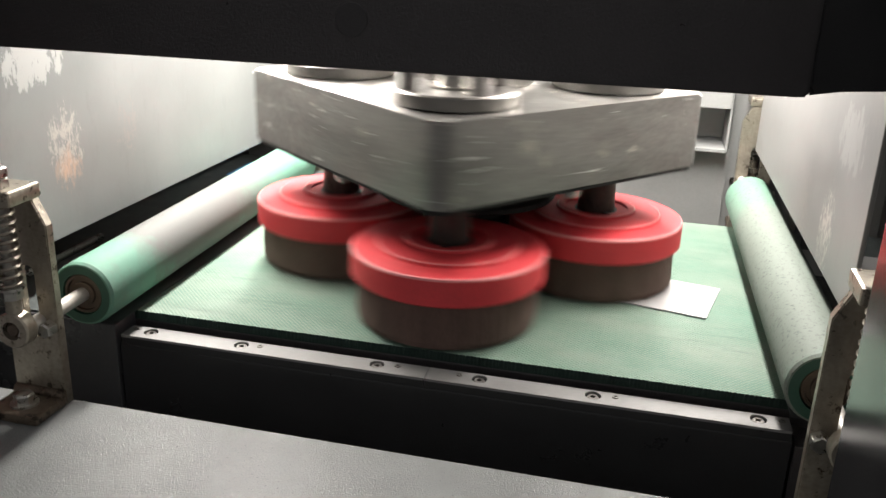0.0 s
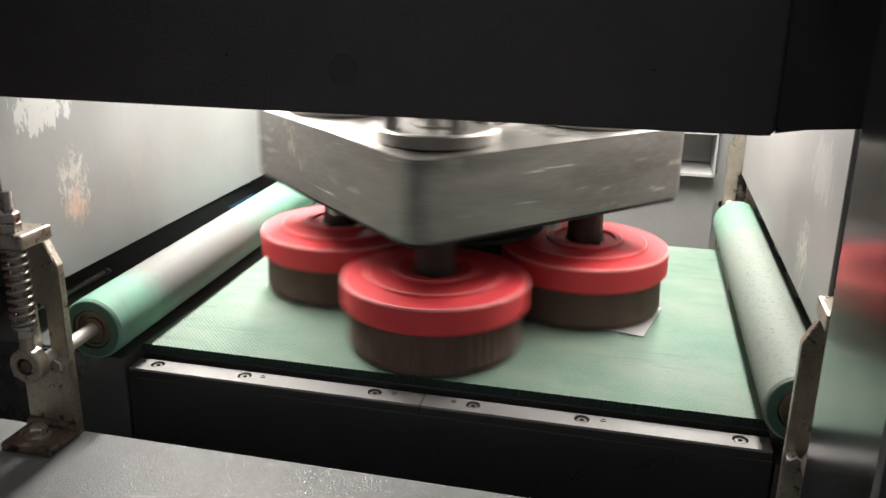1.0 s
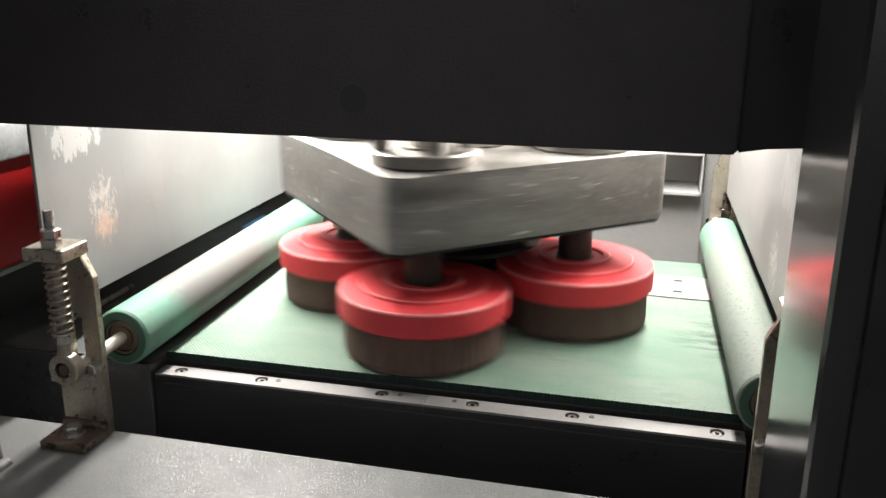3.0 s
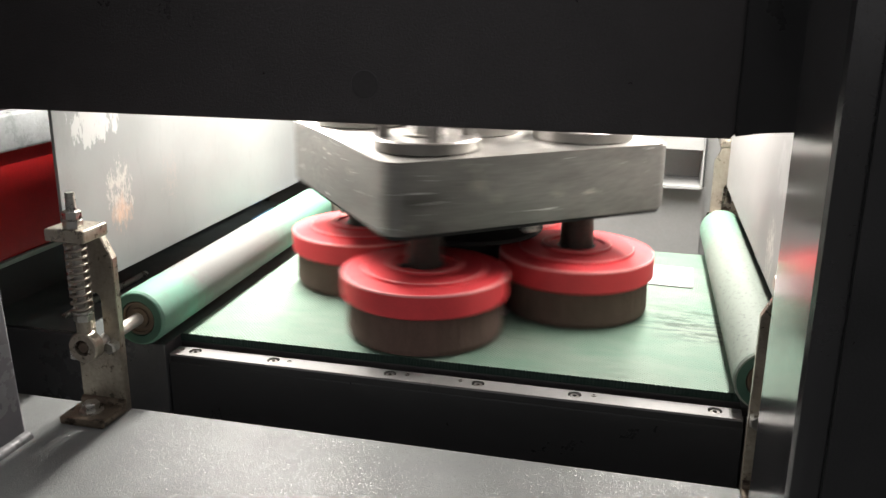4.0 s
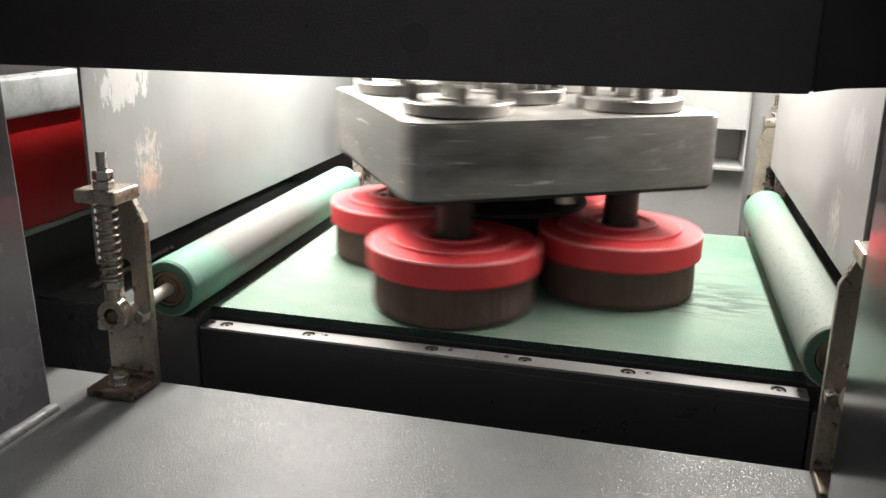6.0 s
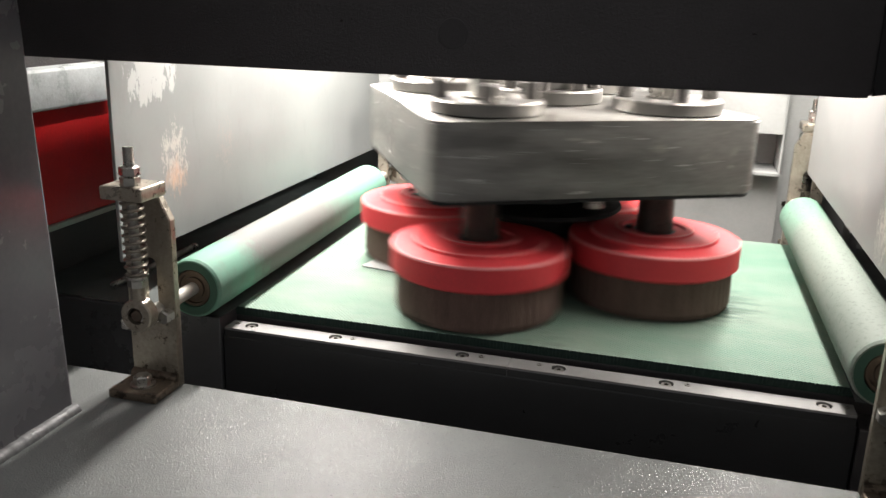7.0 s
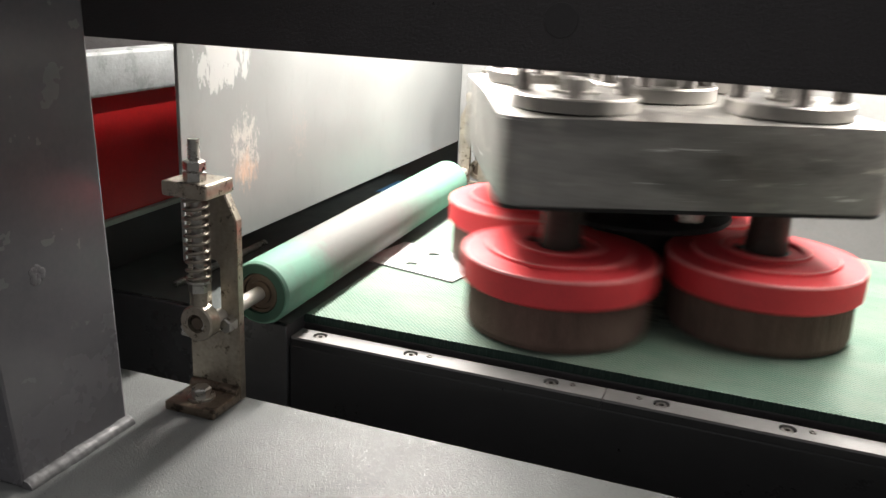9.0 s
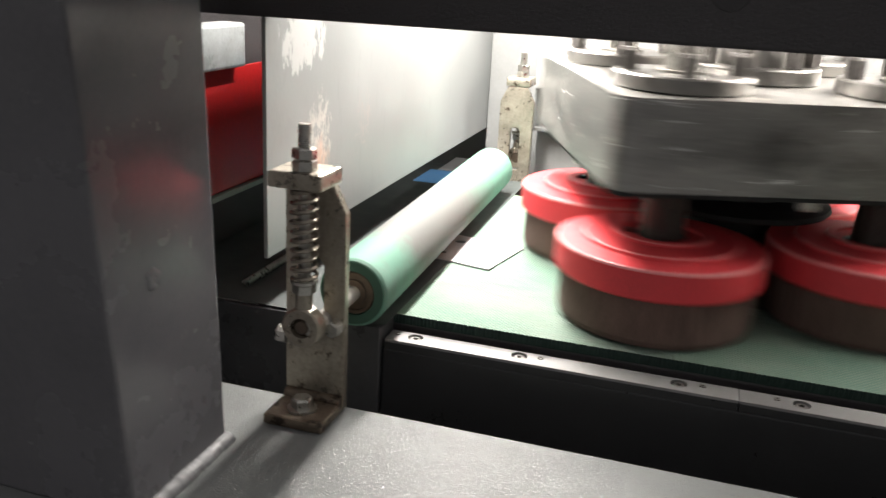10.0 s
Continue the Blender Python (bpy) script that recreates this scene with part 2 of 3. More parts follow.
def roller_material(name, green, dust, lo, hi, speck):
    """Mint rubber under a bloom of grey dust between lo and hi along its length."""
    m, n, l, b = tree(name)
    co, sep = n.new("ShaderNodeTexCoord"), n.new("ShaderNodeSeparateXYZ")
    l.new(co.outputs["Object"], sep.inputs[0])
    wob, add = n.new("ShaderNodeMath"), n.new("ShaderNodeMath")
    wob.operation, add.operation = "MULTIPLY_ADD", "DIVIDE"
    l.new(noise_node(n, l, 9, 5, 0.7), wob.inputs[0])
    wob.inputs[1].default_value = 0.30
    l.new(sep.outputs[1], wob.inputs[2])
    l.new(wob.outputs[0], add.inputs[0])
    add.inputs[1].default_value = 0.8
    f = ramp(n, l, add.outputs[0], [(lo, grey(0)), (lo + 0.10, grey(1)), (hi - 0.20, grey(1)), (hi, grey(0))])
    c = mixc(n, l, f, green, dust)
    c = mixc(n, l, ramp(n, l, noise_node(n, l, 30, 6, 0.7), [(0.5, grey(0)), (0.75, grey(0.5))]), c, dust)
    if speck:
        c = mixc(n, l, ramp(n, l, noise_node(n, l, 210, 5, 0.7), [(0.55, grey(0)), (0.64, grey(0.8))]), c, (0.07, 0.09, 0.078))
    l.new(c, b.inputs["Base Color"])
    b.inputs["Roughness"].default_value = 0.72
    bump(n, l, b, noise_node(n, l, 240, 4, 0.6), 0.3)
    return m


ROLL_L = roller_material("dusty_mint_rubber", (0.125, 0.275, 0.205), (0.142, 0.145, 0.137), 0.24, 0.80, False)
ROLL_R = roller_material("speckled_mint_rubber", (0.130, 0.245, 0.18), (0.165, 0.195, 0.168), 0.05, 0.98, True)
ROLLEND = surface("green_rubber_end", (0.025, 0.078, 0.054), 0.6, var=0.25, relief=0.3)


def glow(name, strength):
    m, n, l, b = tree(name)
    b.inputs["Emission Color"].default_value = (1, 0.985, 0.94, 1)
    b.inputs["Emission Strength"].default_value = strength
    return m


# ---- mesh helpers ----
def box(bm, x0, x1, y0, y1, z0, z1, bevel=0.0, seg=2):
    made = bmesh.ops.create_cube(bm, size=1)["verts"]
    for v in made:
        v.co = Vector((x0 + (v.co.x + 0.5) * (x1 - x0), y0 + (v.co.y + 0.5) * (y1 - y0), z0 + (v.co.z + 0.5) * (z1 - z0)))
    if bevel:
        edges = list({e for v in made for e in v.link_edges})
        bmesh.ops.bevel(bm, geom=edges, offset=bevel, segments=seg, affect="EDGES", profile=0.5)
    return bm


def boxed(*a, **k):
    return box(bmesh.new(), *a, **k)


def rod(bm, p0, p1, r, n=24, r2=None):
    """A capped cylinder or cone from p0 to p1."""
    p0, p1 = Vector(p0), Vector(p1)
    way = p1 - p0
    m = Matrix.Translation((p0 + p1) / 2) @ way.to_track_quat("Z", "Y").to_matrix().to_4x4()
    bmesh.ops.create_cone(bm, cap_ends=True, segments=n, radius1=r, radius2=r if r2 is None else r2, depth=way.length, matrix=m)
    return bm


def lathe(bm, profile, n=64, m=None):
    """Turns (radius, height) points round z; points at radius 0 close it."""
    m = m or Matrix()
    rings = []
    for r, z in profile:
        if r < 1e-6:
            rings.append([bm.verts.new(m @ Vector((0, 0, z)))])
        else:
            rings.append([bm.verts.new(m @ Vector((r * math.cos(2 * math.pi * i / n), r * math.sin(2 * math.pi * i / n), z))) for i in range(n)])
    for a, c in zip(rings, rings[1:]):
        for i in range(n):
            j = (i + 1) % n
            if len(a) == 1 and len(c) > 1:
                bm.faces.new((a[0], c[i], c[j]))
            elif len(c) == 1 and len(a) > 1:
                bm.faces.new((a[i], c[0], a[j]))
            elif len(a) > 1:
                bm.faces.new((a[i], c[i], c[j], a[j]))
    bmesh.ops.recalc_face_normals(bm, faces=bm.faces)
    return bm


def coil(bm, p0, p1, radius, wire, turns, n=14, sides=6):
    """A helical spring from p0 to p1."""
    p0, p1 = Vector(p0), Vector(p1)
    q = (p1 - p0).to_track_quat("Z", "Y").to_matrix()
    length, steps, rings = (p1 - p0).length, int(turns * n), []
    for s in range(steps + 1):
        a = 2 * math.pi * s / n
        out = Vector((math.cos(a), math.sin(a), 0))
        mid = out * radius + Vector((0, 0, length * s / steps))
        rings.append([bm.verts.new(p0 + q @ (mid + wire * (out * math.cos(b) + Vector((0, 0, math.sin(b)))))) for b in (2 * math.pi * k / sides for k in range(sides))])
    for a, c in zip(rings, rings[1:]):
        for k in range(sides):
            bm.faces.new((a[k], a[(k + 1) % sides], c[(k + 1) % sides], c[k]))
    bm.faces.new(rings[0][::-1])
    bm.faces.new(rings[-1])
    bmesh.ops.recalc_face_normals(bm, faces=bm.faces)
    return bm


def hexhead(bm, p, way, across, height):
    """A hexagonal head standing on p along way, with a chamfered top."""
    p, way = Vector(p), Vector(way).normalized()
    rod(bm, p, p + way * height * 0.85, across / 1.732, 6)
    rod(bm, p + way * height * 0.85, p + way * height, across / 1.732, 6, across / 1.732 * 0.85)
    return bm


def mesh_of(name, bm, material, smooth=True):
    data = bpy.data.meshes.new(name)
    if smooth:
        for e in bm.edges:
            turn = e.calc_face_angle(0.0) if len(e.link_faces) == 2 else 9.0
            sizes = sorted(f.calc_area() for f in e.link_faces)
            # a broad flat face keeps its own normal beside a narrow bevel
            e.smooth = turn < radians(35) and (turn < radians(4) or sizes[-1] < 6 * sizes[0])
        for f in bm.faces:
            f.smooth = True
    bm.to_mesh(data)
    bm.free()
    for m in material if isinstance(material, (list, tuple)) else [material]:
        data.materials.append(m)
    return data


def thing(name, bm, material, label, category, group="", kind=""):
    return tagged(new(name, mesh_of(name, bm, material) if bm else None), label, category, group, kind)


def part(name, bm, material, parent, label="", at=None):
    ob = new(name, bm if isinstance(bm, bpy.types.Mesh) else mesh_of(name, bm, material))
    ob.parent = parent
    if at is not None:
        ob.matrix_local = at
    return tagged(ob, label)


# ---- the setting ----
thing("ground", boxed(-30, 30, -30, 30, -1.02, -0.98), CONCRETE, "grey concrete hall floor", "floor", kind="structure")
thing("wall_left", boxed(-0.522, -0.517, -0.036, 0.965, 0.0635, 0.455, bevel=0.0012), WALL_L, "light grey painted steel side wall, chipped and rust-stained", "wall", kind="structure")
right_wall = thing("wall_right", boxed(0, 0.005, 0.006, 0.795, 0.105, 0.56, bevel=0.0012), WALL_R, "light grey painted steel side wall with scrapes", "wall", kind="structure")
right_wall.matrix_basis = pose(0.4275, 0, 0, 0, 0, 1.08)
thing("ceiling", boxed(-0.75, 0.75, -0.02, 1.0, 0.76, 0.78), BACKGREY, "grey steel chamber roof", "ceiling", kind="structure")

# back wall with a shelf-like recess
back = thing("wall_back", boxed(-0.390, 0.373, 0.86, 0.868, -0.30, 0.088), BACKGREY, "grey painted steel back panel below a recess", "wall", kind="structure")
part("upper_sheet", boxed(-0.394, 0.362, 0.82, 0.826, 0.172, 0.755, bevel=0.001), BACKGREY, back)
part("recess_back", boxed(-0.390, 0.362, 0.93, 0.936, 0.097, 0.30), BACKGREY, back)
part("recess_floor", boxed(-0.390, 0.362, 0.82, 0.935, 0.089, 0.096, bevel=0.001), BACKGREY, back)
for x in (-0.394, 0.3625):
    part("recess_cheek", boxed(x, x + 0.0035, 0.8265, 0.935, 0.089, 0.30), BACKGREY, back)
thing("bay_sheet", boxed(-0.516, -0.360, 0.946, 0.952, -0.25, 0.755, bevel=0.0005), BACKGREY, "grey painted steel sheet closing the corner bay behind the roller", "wall", kind="structure")
post = thing("corner_post", boxed(0.3705, 0.436, 0.888, 0.945, -0.25, 0.755, bevel=0.003), BACKGREY, "grey painted steel corner post beside the recess", "post", kind="structure")
part("bolt", hexhead(bmesh.new(), (0.389, 0.8875, 0.024), (0, -1, 0), 0.010, 0.007), BOLT, post, "small bright bolt")
thing("wall_outer", boxed(-1.6, 1.6, 1.0, 1.02, -0.98, 0.79), BACKGREY, "grey rear housing of the machine", "wall", kind="structure")

# front beam, columns


def beam_mesh(out, y0, y1):
    """An upright plate between y0 and y1, with the outline (x, z)."""
    bm = bmesh.new()
    near, far = [bm.verts.new((x, y0, z)) for x, z in out], [bm.verts.new((x, y1, z)) for x, z in out]
    n = len(out)
    bm.faces.new(near)
    bm.faces.new(far[::-1])
    for i in range(n):
        bm.faces.new((near[i], far[i], far[(i + 1) % n], near[(i + 1) % n]))
    bmesh.ops.recalc_face_normals(bm, faces=bm.faces)
    bmesh.ops.bevel(bm, geom=bm.edges[:], offset=0.002, segments=2, affect="EDGES")
    return bm


beam = thing("front_beam", beam_mesh([(-0.62, 0.328), (0.335, 0.332), (0.343, 0.333), (0.343, 0.95), (-0.62, 0.95)], -0.075, -0.045), BLACK, "black textured-paint crossbeam over the opening", "beam", kind="structure")
part("end_plate", beam_mesh([(0.3436, 0.333), (0.372, 0.338), (0.62, 0.356), (0.62, 0.95), (0.3436, 0.95)], -0.066, -0.045), SATIN, beam, "smooth black end plate")
part("flange", boxed(-0.60, 0.330, -0.0445, -0.012, 0.336, 0.341, bevel=0.001), BLACK, beam)



def leaning_column():
    """A square-tube column that leans out a little with height, its front more than its back."""
    bm = boxed(-0.70, -0.471, -0.351, -0.208, -0.06, 1.0, bevel=0.004, seg=2)
    for v in bm.verts:
        v.co.y -= (0.095 if v.co.y < -0.30 else 0.045) * (v.co.z + 0.06)
    return bm


left_col = thing("column_left", leaning_column(), COLUMN, "dark grey enamelled steel column", "column", kind="structure")
right_col = thing("column_right", boxed(0.377, 0.62, -0.425, -0.240, -0.06, 1.0, bevel=0.008), DARKGREY, "dark grey glossy enamelled steel column", "column", kind="structure")
part("front_plate", boxed(0.399, 0.60, -0.431, -0.4252, -0.06, 1.0, bevel=0.0015), SATIN, right_col, "black front plate")


def weld(x, y0, y1, z):
    """A broad, uneven fillet of weld under paint, leaning on the column's face."""
    bm = bmesh.new()
    rings, steps, wide, lift = [], 70, 0.010, 0.78
    for i in range(steps + 1):
        y = y0 + (y1 - y0) * i / steps
        wide += 0.35 * (0.0105 - wide) + random.uniform(-0.0005, 0.0005)
        lift += 0.3 * (0.78 - lift) + random.uniform(-0.015, 0.015)
        tall = wide * lift
        rings.append([bm.verts.new((x + wide * math.sin(a), y, z + tall * math.cos(a))) for a in (radians(90 * k / 6) for k in range(7))] + [bm.verts.new((x - 0.002, y, z))])
    for p, q in zip(rings, rings[1:]):
        for k in range(8):
            bm.faces.new((p[k], p[(k + 1) % 8], q[(k + 1) % 8], q[k]))
    bm.faces.new(rings[0])
    bm.faces.new(rings[-1][::-1])
    bmesh.ops.recalc_face_normals(bm, faces=bm.faces)
    return bm


def filler_spot():
    """A flat lumpy blob of filler under paint, about its own middle, facing +x."""
    bm = bmesh.new()
    for i in range(12):
        a, d = radians(30 * i), random.uniform(0.002, 0.006)
        bmesh.ops.create_icosphere(bm, subdivisions=2, radius=random.uniform(0.0035, 0.0055), matrix=Matrix.Translation((0, d * math.cos(a), d * math.sin(a))) @ Matrix.Diagonal((0.16, 1, 1, 1)))
    return bm


part("filler_spot", filler_spot(), COLUMN, left_col, "lumpy filler spot under the paint", pose(-0.4708, -0.310, 0.138))
part("weld_bead", weld(-0.4705, -0.350, -0.209, -0.0598), WELD, left_col, "lumpy painted weld bead")

table = thing("table_plate", boxed(-1.3, 1.3, -1.6, -0.106, -0.072, -0.060, bevel=0.001), TABLE, "grey speckled-paint machine table", "table", kind="structure")

# ---- conveyor bed ----
bed = thing("conveyor_bed", boxed(-1.25, 1.25, 0.022, 0.630, -0.30, -0.0125, bevel=0.002), BLACK, "black steel bed under the green belt", "conveyor bed", kind="structure")
part("front_panel", boxed(-0.383, 0.395, -0.0200, 0.0215, -0.30, -0.028, bevel=0.0015), SATIN, bed)
part("side_rail", boxed(-1.25, -0.385, -0.024, 0.0215, -0.30, -0.002, bevel=0.0015), RAIL, bed)
part("side_rail", boxed(0.397, 1.25, -0.024, 0.0215, -0.30, -0.030, bevel=0.0015), BLACK, bed)
# added dark sheets in place of the rollers' shade on the belt
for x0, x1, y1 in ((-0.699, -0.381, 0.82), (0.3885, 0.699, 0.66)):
    thing("roller_shade_sheet", boxed(x0, x1, -0.020, y1, 0.0004, 0.0009), ROLLER_SHADE, "dark sheet put over the belt as the shade beneath the roller", "guard sheet", kind="structure")
thing("table_skirt", boxed(-1.25, 1.25, -0.098, -0.026, -0.30, -0.16), BLACK, "black sheet below the table's rear edge", "panel", kind="structure")


def holed_plate(length, width, thick, holes, cell):
    """A flat plate about its own middle, with round through holes of (x, y, radius) in square cells."""
    bm = bmesh.new()
    xs = sorted({h[0] for h in holes})
    cuts = [-length / 2]
    for x in xs:
        cuts += [x - cell / 2, x + cell / 2]
    cuts.append(length / 2)

    def quad(x0, x1, y0, y1):
        if x1 - x0 > 1e-6 and y1 - y0 > 1e-6:
            bm.faces.new([bm.verts.new((x, y, 0)) for x, y in ((x0, y0), (x1, y0), (x1, y1), (x0, y1))])

    for k in range(len(cuts) - 1):
        x0, x1 = cuts[k], cuts[k + 1]
        if k % 2 == 0:
            quad(x0, x1, -width / 2, width / 2)
            continue
        y = -width / 2
        for hx, hy, hr in sorted((h for h in holes if abs(h[0] - xs[k // 2]) < 1e-6), key=lambda h: h[1]):
            quad(x0, x1, y, hy - cell / 2)
            n = 24
            inner, outer = [], []
            for i in range(n):
                a = 2 * math.pi * (i + 0.0) / n
                c, s = math.cos(a), math.sin(a)
                g = cell / 2 / max(abs(c), abs(s))
                inner.append(bm.verts.new((hx + hr * c, hy + hr * s, 0)))
                outer.append(bm.verts.new((hx + g * c, hy + g * s, 0)))
            for i in range(n):
                j = (i + 1) % n
                bm.faces.new((inner[i], outer[i], outer[j], inner[j]))
            y = hy + cell / 2
        quad(x0, x1, y, width / 2)
    tops = bm.faces[:]
    for f in tops:
        f.normal_update()
        if f.normal.z < 0:
            f.normal_flip()
        bm.faces.new([bm.verts.new((v.co.x, v.co.y, -thick)) for v in reversed(f.verts)])

    def band(loop):
        for (xa, ya), (xb, yb) in zip(loop, loop[1:] + loop[:1]):
            bm.faces.new([bm.verts.new(p) for p in ((xa, ya, 0), (xa, ya, -thick), (xb, yb, -thick), (xb, yb, 0))])

    band([(-length / 2, -width / 2), (length / 2, -width / 2), (length / 2, width / 2), (-length / 2, width / 2)])
    for hx, hy, hr in holes:
        band([(hx + hr * math.cos(-2 * math.pi * i / 24), hy + hr * math.sin(-2 * math.pi * i / 24)) for i in range(24)])
    bmesh.ops.remove_doubles(bm, verts=bm.verts, dist=1e-6)
    return bm


SCREWS = (-0.350, -0.230, -0.060, 0.061, 0.188, 0.361)
PINS = (-0.372, -0.207, -0.036, 0.037, 0.212, 0.385)
for x0, x1, screws, pins in ((-0.381, 0.0, SCREWS[:3], PINS[:3]), (0.0008, 0.393, SCREWS[3:], PINS[3:])):
    mid = (x0 + x1) / 2
    holes = [(s - mid, 0.0026, 0.0088) for s in screws]
    bm = holed_plate(x1 - x0, 0.0285, 0.0030, holes, 0.0215)
    strip = tagged(new("clamp_strip", mesh_of("clamp_strip", bm, STRIP)), "grey steel clamping strip with recessed socket screws, along the belt", "clamping strip", "clamping strips")
    strip.matrix_basis = pose(mid, -0.0050, -0.0160)
    part("strip_base", holed_plate(x1 - x0, 0.0281, 0.0088, holes, 0.0215), SATIN, strip, "black-painted base", pose(0, 0, -0.0032))
    for s in screws:
        b = lathe(bmesh.new(), [(0, -0.0060), (0.0026, -0.0060), (0.0029, -0.0014), (0.0058, -0.0014), (0.0066, -0.0022), (0.0066, -0.0115), (0, -0.0115)], 24)
        part("socket_screw", b, SCREW, strip, "dirty socket-head screw", pose(s - mid, 0.0026, 0))
    for s in pins:
        b = lathe(bmesh.new(), [(0, -0.0016), (0.0016, -0.0016), (0.0018, 0.0010), (0.0034, 0.0010), (0.0039, -0.002), (0, -0.002)], 20)
        part("dowel_pin", b, SCREW, strip, "", pose(s - mid, 0.0052, 0))

# ---- belt, sliding towards -x ----
SPEED = 0.0635


def belt_mesh():
    """A long flat band with a finely notched near edge."""
    bm = bmesh.new()
    x0, x1, y0, y1, pitch = -0.62, 1.24, 0.0185, 0.640, 0.0044
    near = []
    x = x0
    k = 0
    while x < x1:
        near.append((x, y0 + (0.0014 if k % 2 else 0.0) + random.uniform(-0.0003, 0.0003)))
        x += pitch / 2
        k += 1
    near.append((x1, y0))
    tops = [bm.verts.new((x, y, 0.0)) for x, y in near]
    mids = [bm.verts.new((x, y0 + 0.012, 0.0)) for x, y in near]
    lows = [bm.verts.new((x, y0 + 0.0012, -0.0115)) for x, y in near]
    far = [bm.verts.new((x, y1, 0.0)) for x, _ in (near[0], near[-1])]
    for i in range(len(near) - 1):
        bm.faces.new((tops[i], tops[i + 1], mids[i + 1], mids[i]))
        f = bm.faces.new((lows[i], lows[i + 1], tops[i + 1], tops[i]))
        f.material_index = 1
    bm.faces.new([*mids, far[1], far[0]])
    low_far = [bm.verts.new((v.co.x, v.co.y, -0.0115)) for v in far]
    bm.faces.new((far[0], far[1], low_far[1], low_far[0])).material_index = 1
    bm.faces.new([*reversed(lows), low_far[0], low_far[1]]).material_index = 1
    bm.faces.new((lows[0], tops[0], mids[0], far[0], low_far[0])).material_index = 1
    bm.faces.new((lows[-1], low_far[1], far[1], mids[-1], tops[-1])).material_index = 1
    return bm


belt = tagged(new("conveyor_belt", mesh_of("conveyor_belt", belt_mesh(), (BELT, BELTSIDE), smooth=False)), "mint green woven conveyor belt with dark streaks", "conveyor belt")


def sheet_plate():
    bm = holed_plate(0.162, 0.116, 0.0016, [(-0.008, -0.030, 0.0085), (-0.008, 0.030, 0.0085)], 0.030)
    return tagged(new("metal_plate", mesh_of("metal_plate", bm, SHEET, smooth=False)), "thin bright sheet-metal plate with two holes, lying on the belt", "metal plate", "plates on the belt")


PLATES = [(sheet_plate(), 0.247, 0.285, -12.0), (sheet_plate(), 0.520, 0.486, -2.0)]


# ---- rollers and their spring brackets ----
def roller(x, near, far, material, name_label, yaw):
    r = 0.0395
    bm = lathe(bmesh.new(), [(0.026, near + 0.0), (0.0375, near), (r, near + 0.004), (r, far - 0.004), (r - 0.004, far), (0.026, far)], 64, Matrix.Rotation(radians(-90), 4, "X"))
    ob = thing("press_roller", bm, material, name_label, "roller", "press rollers")
    ob.matrix_basis = pose(x, 0, r + 0.0011, 0, 0, yaw)
    for y, s in ((near, 1), (far, -1)):
        ring = lathe(bmesh.new(), [(0.0358, -0.0006), (0.0255, -0.0006), (0.0250, 0.004), (0.0358, 0.004)], 48, Matrix.Translation((0, y, 0)) @ Matrix.Rotation(radians(-90 * s), 4, "X"))
        part("rubber_face", ring, ROLLEND, ob, "dark green rubber end face")
        b = lathe(bmesh.new(), [(0.0262, 0.0055), (0.0235, 0.0015), (0.0205, 0.0015), (0.0200, 0.0050), (0.0150, 0.0045), (0.0145, 0.0015), (0.0120, 0.0010), (0.0, 0.0010)], 40, Matrix.Translation((0, y, 0)) @ Matrix.Rotation(radians(-90 * s), 4, "X"))
        part("bearing", b, BEARING, ob, "brown greasy ball bearing")
    part("axle", rod(bmesh.new(), (0, near - 0.108, 0), (0, far + 0.125, 0), 0.0085, 24), AXLE, ob, "bare steel axle")
    return ob


roller(-0.4137, -0.040, 0.650, ROLL_L, "mint green rubber press roller with a bloom of grey dust", 1.4)
roller(0.4139, -0.030, 0.690, ROLL_R, "pale mint rubber press roller, speckled with dirt", 1.05)


def bracket_plate(both):
    """The upright: a chamfered plate with a long slot, normal to y, about x = 0."""
    out = [(-0.032, -0.060), (0.032, -0.060), (0.032, 0.152), (0.0185, 0.180)] + ([(-0.0185, 0.180), (-0.032, 0.152)] if both else [(-0.032, 0.180)])
    hole = [(-0.0095, 0.022), (0.0095, 0.022), (0.0095, 0.098), (0.005, 0.104), (-0.005, 0.104), (-0.0095, 0.098)]
    bm = bmesh.new()
    for y0, y1 in ((-0.006, 0.006),):
        o0, h0 = [bm.verts.new((x, y0, z)) for x, z in out], [bm.verts.new((x, y0, z)) for x, z in hole]
        edges = [bm.edges.new((c[i], c[(i + 1) % len(c)])) for c in (o0, h0) for i in range(len(c))]
        bmesh.ops.triangle_fill(bm, use_beauty=True, edges=edges)
        for f in bm.faces:
            if f.normal.y > 0:
                f.normal_flip()
        made = bmesh.ops.extrude_face_region(bm, geom=bm.faces[:])["geom"]
        for v in made:
            if isinstance(v, bmesh.types.BMVert):
                v.co.y = y1
    bmesh.ops.recalc_face_normals(bm, faces=bm.faces)
    bmesh.ops.dissolve_limit(bm, angle_limit=0.01, verts=bm.verts, edges=bm.edges)
    edges = [e for e in bm.edges if len(e.link_faces) == 2 and e.calc_face_angle(0) > 0.5]
    bmesh.ops.bevel(bm, geom=edges, offset=0.0012, segments=2, affect="EDGES")
    return bm


